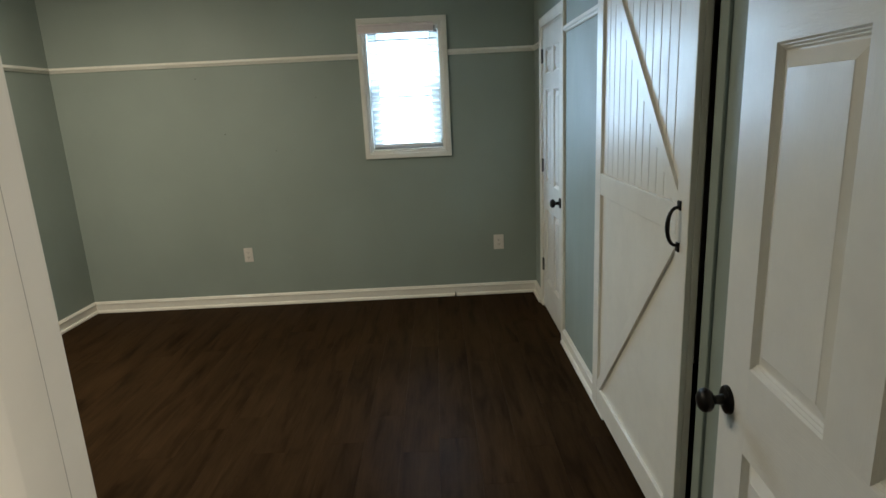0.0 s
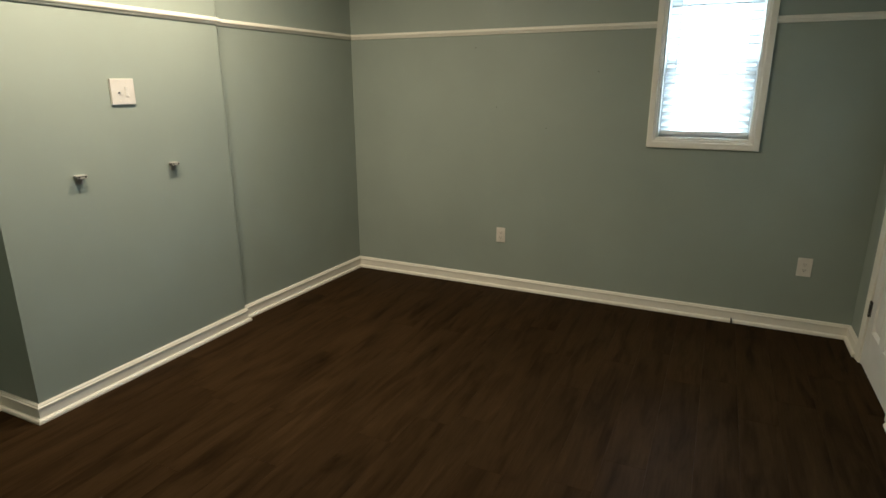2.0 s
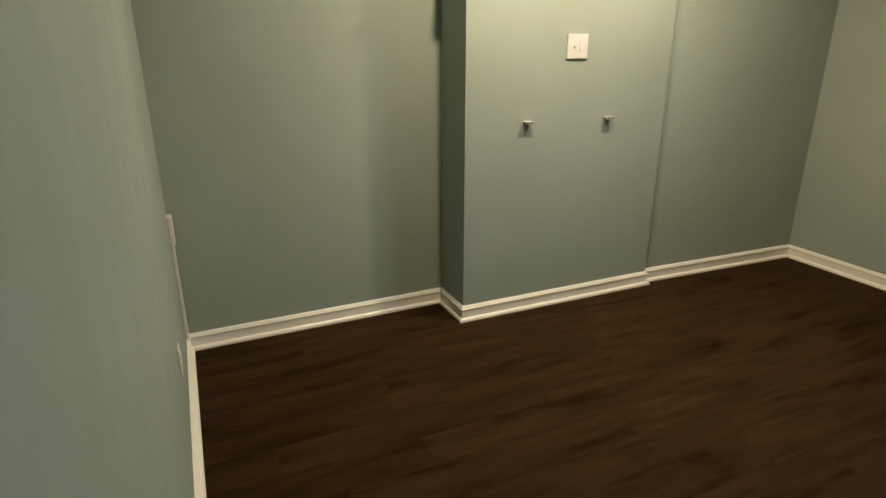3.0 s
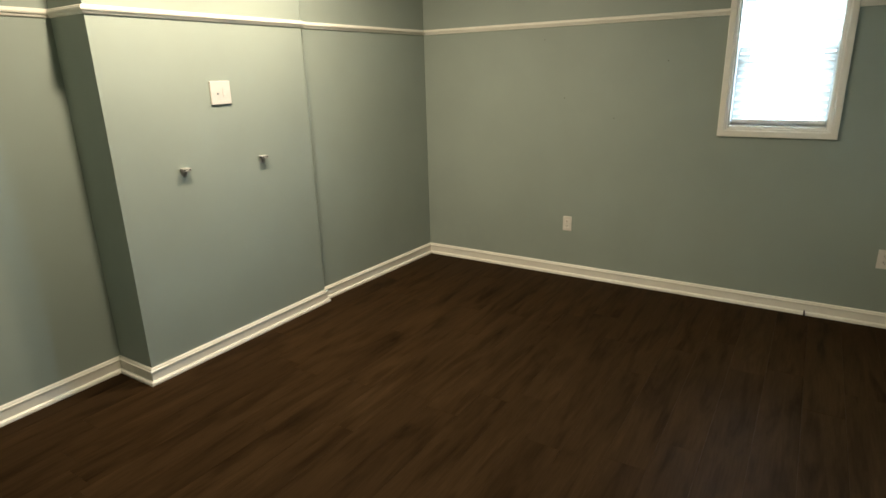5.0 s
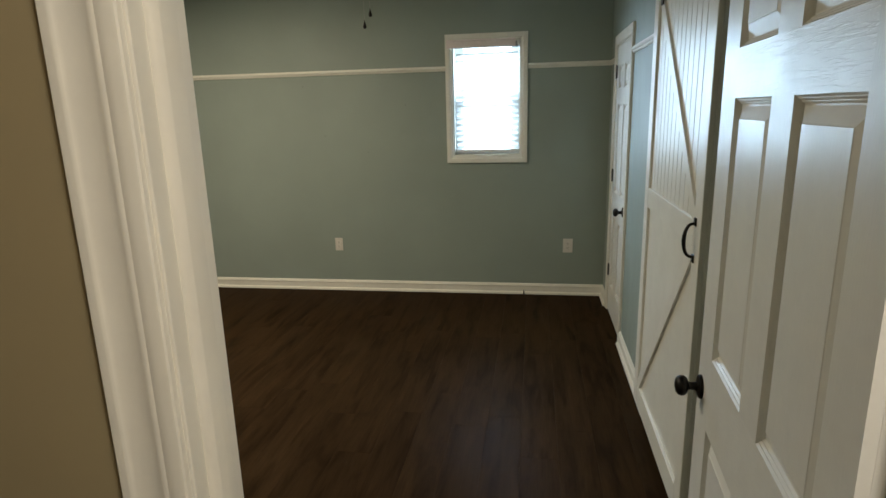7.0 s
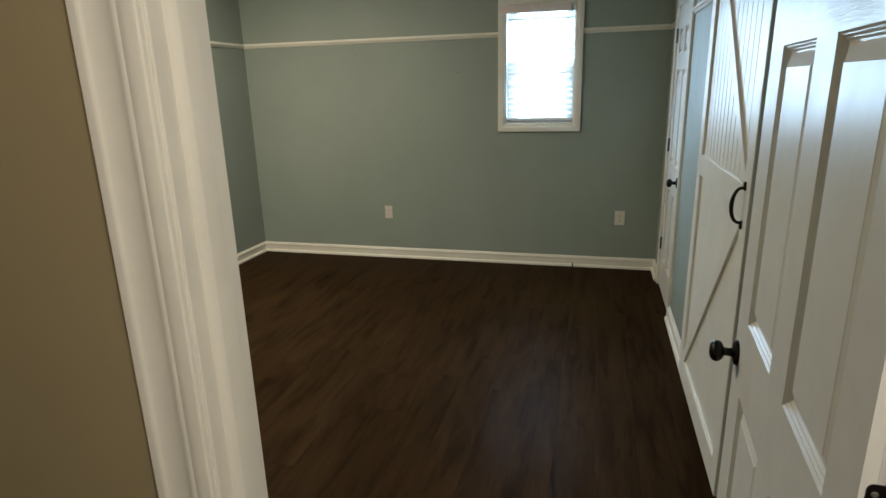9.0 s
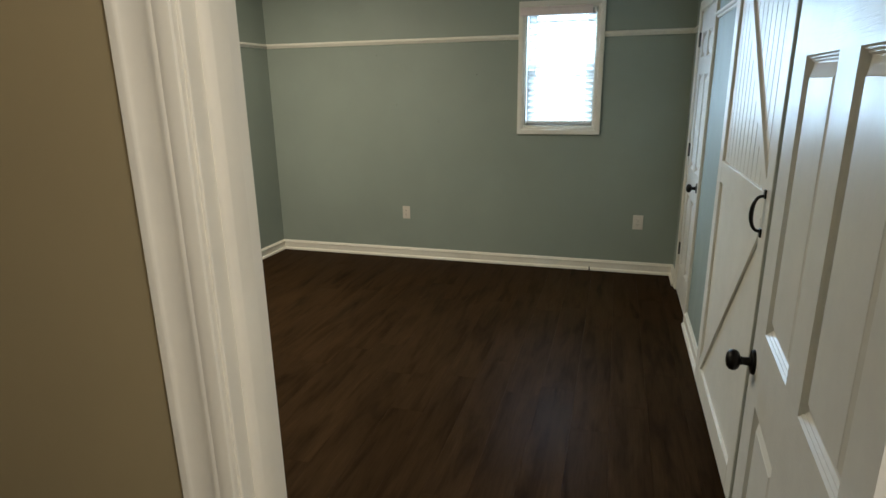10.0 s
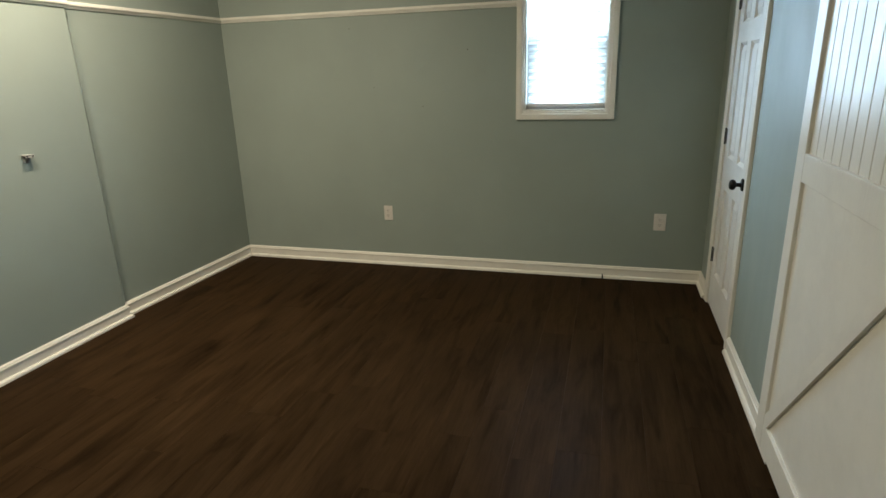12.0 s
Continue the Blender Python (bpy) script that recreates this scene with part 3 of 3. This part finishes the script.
for a, b in ((0, ST), (BW - ST, BW)):
    one_box("stile", BARN, barn, a, b, 0, PL + 0.006, 0, BH, r=0.002)
one_box("edge_board", BARN, barn, BW - 0.022, BW, PL + 0.006, 0.041, 0, BH, r=0.0015)
for a, b in ((0, Z_LOW), (Z_MID0, Z_MID1), (Z_HI, BH)):
    one_box("rail", BARN, barn, ST, BW - ST, 0, PL + 0.006, a, b, r=0.002)
inner = BW - 2 * ST
n_pl = 12
pw = inner / n_pl
for k in range(n_pl):
    one_box("plank", BARN, barn, ST + k * pw + 0.0016, ST + (k + 1) * pw - 0.0016, PL - 0.001, PL + 0.006, Z_MID1, Z_HI, r=0.0025)
one_box("lower_panel", BARN, barn, ST, BW - ST, PL, PL + 0.006, Z_LOW, Z_MID0)


def diagonal(xa, za, xb, zb, w):
    """A diagonal brace whose corners lie in the corners of its field."""
    bm = bmesh.new()
    dx, dz = xb - xa, zb - za
    n = math.hypot(dx, dz)
    ex, ez = w * n / abs(dz) * 0.5, w * n / abs(dx) * 0.5
    sx, sz = (1 if dx > 0 else -1), (1 if dz > 0 else -1)
    pts = [(xa, za), (xa + sx * ex, za), (xb, zb - sz * ez), (xb, zb), (xb - sx * ex, zb), (xa, za + sz * ez)]
    f = [bm.verts.new((x, 0.001, z)) for x, z in pts]
    g = [bm.verts.new((x, PL + 0.004, z)) for x, z in pts]
    bm.faces.new(f)
    bm.faces.new(g[::-1])
    for k in range(len(pts)):
        j = (k + 1) % len(pts)
        bm.faces.new((f[k], f[j], g[j], g[k]))
    return part("brace", bm, BARN, barn)


diagonal(BW - ST, Z_MID1, ST, Z_HI, 0.052)
diagonal(ST, Z_LOW, BW - ST, Z_MID0, 0.052)
# pull handle
bm = bmesh.new()
hu, hz0, hz1 = BW - 0.062, 1.048, 1.168
arc = []
for k in range(13):
    a = math.pi * k / 12
    arc.append((hu, -0.006 - 0.031 * math.sin(a) ** 0.8, hz0 + (hz1 - hz0) * (0.5 - 0.5 * math.cos(a))))
rings = []
for k, p in enumerate(arc):
    q0, q1 = Vector(arc[max(k - 1, 0)]), Vector(arc[min(k + 1, 12)])
    way = (q1 - q0).normalized()
    side = Vector((1, 0, 0))
    up_ = way.cross(side)
    r = 0.0075 - 0.0022 * abs(math.cos(math.pi * k / 12))
    rings.append([bm.verts.new(Vector(p) + side * (r * math.cos(math.pi * j / 5)) + up_ * (r * math.sin(math.pi * j / 5))) for j in range(10)])
for g0, g1 in zip(rings, rings[1:]):
    for j in range(10):
        bm.faces.new((g0[j], g0[(j + 1) % 10], g1[(j + 1) % 10], g1[j]))
bm.faces.new(rings[0][::-1])
bm.faces.new(rings[-1])
pull = part("pull_handle", bm, BRONZE, barn, "black iron pull handle", True)
for z in (hz0 - 0.006, hz1 + 0.006):
    one_box("foot_plate", BRONZE, pull, hu - 0.011, hu + 0.011, -0.006, 0.001, z - 0.015, z + 0.015, r=0.002)
# track that carries it
track = thing("sliding_door_track", pose(-0.030, -2.55, BTOP + 0.06), "black steel bar track above the barn door", "door track")
one_box("bar", BRONZE, track, -0.004, 0.004, -0.60, 1.10, -0.02, 0.02, r=0.001)
for y in (-0.5, 0.1, 1.0):
    one_box("standoff", BRONZE, track, 0.004, 0.030, y - 0.01, y + 0.01, -0.010, 0.010)
for u in (0.18, 0.83):
    one_box("hanger_strap", BRONZE, barn, u - 0.02, u + 0.02, -0.006, 0.0, BH - 0.20, BH + 0.10, r=0.001)
    bm = bmesh.new()
    lathe(bm, [(0.030, -0.008), (0.034, -0.006), (0.028, 0.0), (0.034, 0.006), (0.030, 0.008)], 20, Matrix.Translation((u, 0.018, BH + 0.110)) @ pose(0, 0, 0, 90))
    part("hanger_wheel", bm, BRONZE, barn)

# ---- plates, sockets and brackets ----
def wall_plate(name, m, w, h, label, category, kind):
    """A cover plate: local x across, z up, front towards -y."""
    t = thing(name, m, label, category)
    bm = bmesh.new()
    box(bm, -w / 2, w / 2, -0.006, 0.0 if kind == "duplex" else 0.016, -h / 2, h / 2, 0.0028, 2)
    part("plate", bm, PLASTIC if kind == "duplex" else COVER, t)
    if kind == "duplex":
        for z in (-0.0195, 0.0195):
            bm = bmesh.new()
            box(bm, -0.0165, 0.0165, -0.0085, -0.005, z - 0.014, z + 0.014, 0.005, 2)
            face = part("socket_face", bm, PLASTIC, t)
            for x, tall in ((-0.0065, 0.008), (0.0065, 0.0065)):
                one_box("slot", SLOT, face, x - 0.0012, x + 0.0012, -0.0092, -0.0083, z - tall / 2 + 0.003, z + tall / 2 + 0.003)
            bm = bmesh.new()
            lathe(bm, [(0.0024, 0.0), (0.0024, 0.0008)], 10, Matrix.Translation((0, -0.0084, z - 0.0075)) @ pose(0, 0, 0, 90))
            part("ground_hole", bm, SLOT, face)
        ends = (0.0,)
    else:
        bm = bmesh.new()
        lathe(bm, [(0.0060, 0.0), (0.0060, 0.003), (0.0042, 0.004), (0.0042, 0.008)], 12, Matrix.Translation((-0.022, -0.0055, -0.004)) @ pose(0, 0, 0, 90))
        part("coax_jack", bm, STEEL, t)
        one_box("jack_insert", COVER, t, 0.010, 0.032, -0.0085, -0.005, -0.026, 0.026, r=0.0015)
        for z in (-0.014, 0.012):
            one_box("jack", COVER, t, 0.015, 0.027, -0.0098, -0.0080, z - 0.005, z + 0.005, r=0.0006)
        ends = (-h * 0.36, h * 0.36)
    for z in ends:
        for x in ((0.0,) if kind == "duplex" else (-0.023, 0.023)):
            bm = bmesh.new()
            lathe(bm, [(0.0032, 0.0), (0.0032, 0.0010), (0.002, 0.0015)], 10, Matrix.Translation((x, -0.0058, z)) @ pose(0, 0, 0, 90))
            part("screw", bm, PLASTIC, t)
    return t


wall_plate("wall_outlet", pose(-2.395, 0, 0.438), 0.073, 0.120, "ivory duplex outlet on the sage wall", "outlet", "duplex")
wall_plate("wall_outlet", pose(-0.311, 0, 0.446), 0.083, 0.124, "ivory duplex outlet near the closet door corner", "outlet", "duplex")
wall_plate("media_plate", pose(-3.752, -2.124, 1.557, rz=90), 0.136, 0.131, "ivory double cover plate with coaxial jack", "wall plate", "media")
wall_plate("wall_outlet", pose(-3.16, SOUTH, 0.405, rz=180), 0.073, 0.120, "ivory outlet on the wall beside the entry door", "outlet", "duplex")


def bracket(m):
    """A small zinc clip: back plate with a bent shelf and two screws."""
    t = thing("wall_bracket", m, "small grey metal shelf clip screwed to the wall", "bracket", "clips under the cover plate")
    bm = bmesh.new()
    box(bm, -0.020, 0.020, -0.003, 0.0, -0.040, 0.006, 0.001)
    part("back_plate", bm, CLIP, t)
    bm = bmesh.new()
    box(bm, -0.027, 0.027, -0.030, -0.003, 0.0, 0.004, 0.001)
    box(bm, -0.027, 0.027, -0.034, -0.030, -0.002, 0.006, 0.0015)
    box(bm, -0.025, 0.025, -0.031, -0.028, -0.006, -0.001)
    box(bm, -0.026, 0.026, -0.033, -0.029, -0.013, -0.005, 0.0015)
    part("lip", bm, CLIP, t)
    bm = bmesh.new()
    web = [(-0.003, -0.002), (-0.029, -0.002), (-0.003, -0.044)]
    for x in (-0.005, 0.005):
        bm.faces.new([bm.verts.new((x, y, z)) for y, z in web])
    bm.verts.ensure_lookup_table()
    for k in range(3):
        j = (k + 1) % 3
        bm.faces.new([bm.verts[i] for i in (k, j, 3 + j, 3 + k)])
    part("gusset", bm, STEEL, t)
    for x in (-0.017, 0.017):
        bm = bmesh.new()
        lathe(bm, [(0.0042, 0.0), (0.0042, 0.0012), (0.002, 0.002)], 10, Matrix.Translation((x, -0.0338, -0.004)) @ pose(0, 0, 0, 90))
        part("screw", bm, SLOT, t)
    return t


first = bracket(pose(-3.756, -2.430, 1.157, rz=90))
copy_thing(first, pose(-3.756, -1.873, 1.157, rz=90))

# white cord cover in the corner, with its box
cord = thing("cord_cover", pose(-3.992, SOUTH, 0.096), "white plastic cord cover with box near the room corner", "cord cover")
one_box("channel", PLASTIC, cord, -0.016, 0.016, 0.0, 0.016, 0.0, 0.53, r=0.003, seg=2)
one_box("box", PLASTIC, cord, -0.035, 0.035, 0.0, 0.024, 0.53, 0.675, r=0.004, seg=2)

# short black cable stub at the foot of the north baseboard
cable = thing("cable_stub", pose(-0.690, -0.030, 0.0), "short black cable stub poking from the baseboard", "cable")
bm = bmesh.new()
tube(bm, [(0, 0.012, 0.030), (0, -0.004, 0.032), (0.001, -0.014, 0.026), (0.002, -0.018, 0.010), (0.002, -0.019, 0.0)], 0.0045, 8)
part("cable", bm, BRONZE, cable, smooth=True)
bm = bmesh.new()
lathe(bm, [(0.0065, -0.006), (0.0065, 0.006)], 8, Matrix.Translation((0.002, -0.018, 0.012)))
part("connector", bm, HINGE, cable)

# small nail heads in the north wall
nail = None
for x, z in ((-2.630, 1.855), (-1.713, 1.676), (-2.066, 1.280), (-2.456, 1.426)):
    if nail is None:
        nail = thing("nail", pose(x, 0, z), "small dark nail head stuck in the sage wall", "nail", "nails in the wall")
        bm = bmesh.new()
        lathe(bm, [(0.0012, -0.004), (0.0012, 0.0006), (0.0034, 0.0008), (0.0034, 0.0016), (0.0020, 0.0022)], 12, pose(0, 0, 0, 90))
        part("head", bm, SLOT, nail, smooth=True)
    else:
        copy_thing(nail, pose(x, 0, z))

# ---- ceiling fixtures ----
can = thing("downlight", pose(*CANS[0], CEIL), "white recessed ceiling downlight, lit", "ceiling light", "downlights along the west wall")
bm = bmesh.new()
lathe(bm, [(0.072, 0.0), (0.096, 0.0), (0.094, -0.006), (0.074, -0.010), (0.070, -0.004)], 32, Matrix())
part("trim_ring", bm, TRIM, can, smooth=True)
bm = bmesh.new()
lathe(bm, [(0.069, -0.001), (0.069, -0.004), (0.05, -0.006)], 32, Matrix())
part("lens", bm, LENS, can)
copy_thing(can, pose(*CANS[1], CEIL))
dome = thing("hall_ceiling_light", pose(-0.10, -5.35, CEIL), "round white flush hallway ceiling light, lit", "ceiling light")
bm = bmesh.new()
lathe(bm, [(0.15, 0.0), (0.15, -0.025), (0.14, -0.03)], 32, Matrix())
part("base_ring", bm, TRIM, dome, smooth=True)
bm = bmesh.new()
lathe(bm, [(0.138, -0.03), (0.128, -0.06), (0.10, -0.085), (0.05, -0.10), (0.01, -0.104)], 32, Matrix())
part("shade", bm, LENS, dome, smooth=True)

fan = thing("ceiling_fan", pose(-1.407, -2.15, CEIL), "dark ceiling fan with two pull chains, at rest", "ceiling fan")
bm = bmesh.new()
lathe(bm, [(0.07, 0.0), (0.085, -0.02), (0.12, -0.05), (0.125, -0.10), (0.09, -0.125), (0.045, -0.15), (0.04, -0.175), (0.01, -0.18)], 32, Matrix())
part("motor_housing", bm, BRONZE, fan, smooth=True)
blade_mesh = None
for k in range(4):
    if blade_mesh is None:
        bm = bmesh.new()
        box(bm, 0.16, 0.50, -0.055, 0.055, -0.003, 0.003, 0.002)
        box(bm, 0.09, 0.20, -0.016, 0.016, 0.003, 0.007, 0.001)
        b = part("blade", bm, FAN_WOOD, fan)
        blade_mesh = b.data
    else:
        b = new("blade", blade_mesh)
        b.parent = fan
    b.matrix_basis = pose(0, 0, -0.095, 0, 0, 20 + 90 * k) @ pose(0, 0, 0, 8)
for x, y, bottom in ((0.005, 0.015, -0.660), (-0.018, -0.012, -0.716)):
    bm = bmesh.new()
    tube(bm, [(x, y, -0.165), (x, y, bottom + 0.03)], 0.0009, 6)
    ch = part("pull_chain", bm, STEEL, fan, "fine bead pull chain")
    bm = bmesh.new()
    lathe(bm, [(0.0015, 0.034), (0.003, 0.026), (0.007, 0.014), (0.0095, 0.006), (0.008, -0.001), (0.003, -0.004)], 14, Matrix.Translation((x, y, bottom)))
    part("finial", bm, BRONZE, ch, "dark teardrop finial", True)

# ---- floor planks, one by one ----
PWID, PLEN = 0.181, 1.22
rng = random.Random(7)
meshes = {}


def plank_mesh(w, l):
    key = (round(w, 3), round(l, 3))
    if key not in meshes:
        bm = bmesh.new()
        g, c = 0.0002, 0.0004
        a = [(-w / 2 + g, -l / 2 + g), (w / 2 - g, -l / 2 + g), (w / 2 - g, l / 2 - g), (-w / 2 + g, l / 2 - g)]
        lo = [bm.verts.new((x, y, -0.010)) for x, y in a]
        mid = [bm.verts.new((x, y, -c * 0.8)) for x, y in a]
        top = [bm.verts.new((x - math.copysign(c, x), y - math.copysign(c, y), 0.0)) for x, y in a]
        for r0, r1 in ((lo, mid), (mid, top)):
            for k in range(4):
                j = (k + 1) % 4
                bm.faces.new((r0[k], r0[j], r1[j], r1[k]))
        bm.faces.new(top)
        bmesh.ops.recalc_face_normals(bm, faces=bm.faces)
        me = bpy.data.meshes.new("plank")
        bm.to_mesh(me)
        bm.free()
        me.materials.append(WOOD)
        meshes[key] = me
    return meshes[key]


x = -4.10
row = 0
while x < 1.20:
    y = -5.85 - rng.choice((0.0, 0.31, 0.62, 0.93)) - 0.05 * (row % 3)
    while y < 0.0:
        a, b = max(y, -5.85), min(y + PLEN, 0.0)
        under_hall = -3.25 < x < 1.2
        if not under_hall:
            a = max(a, HALL)
        if x > -0.02:
            b = min(b, HALL + 0.004)
        if b - a > 0.03:
            ob = new("plank", plank_mesh(PWID, b - a))
            ob.location = (x + PWID / 2, (a + b) / 2, 0)
            ob.parent = FLOOR
        y += PLEN
    x += PWID
    row += 1
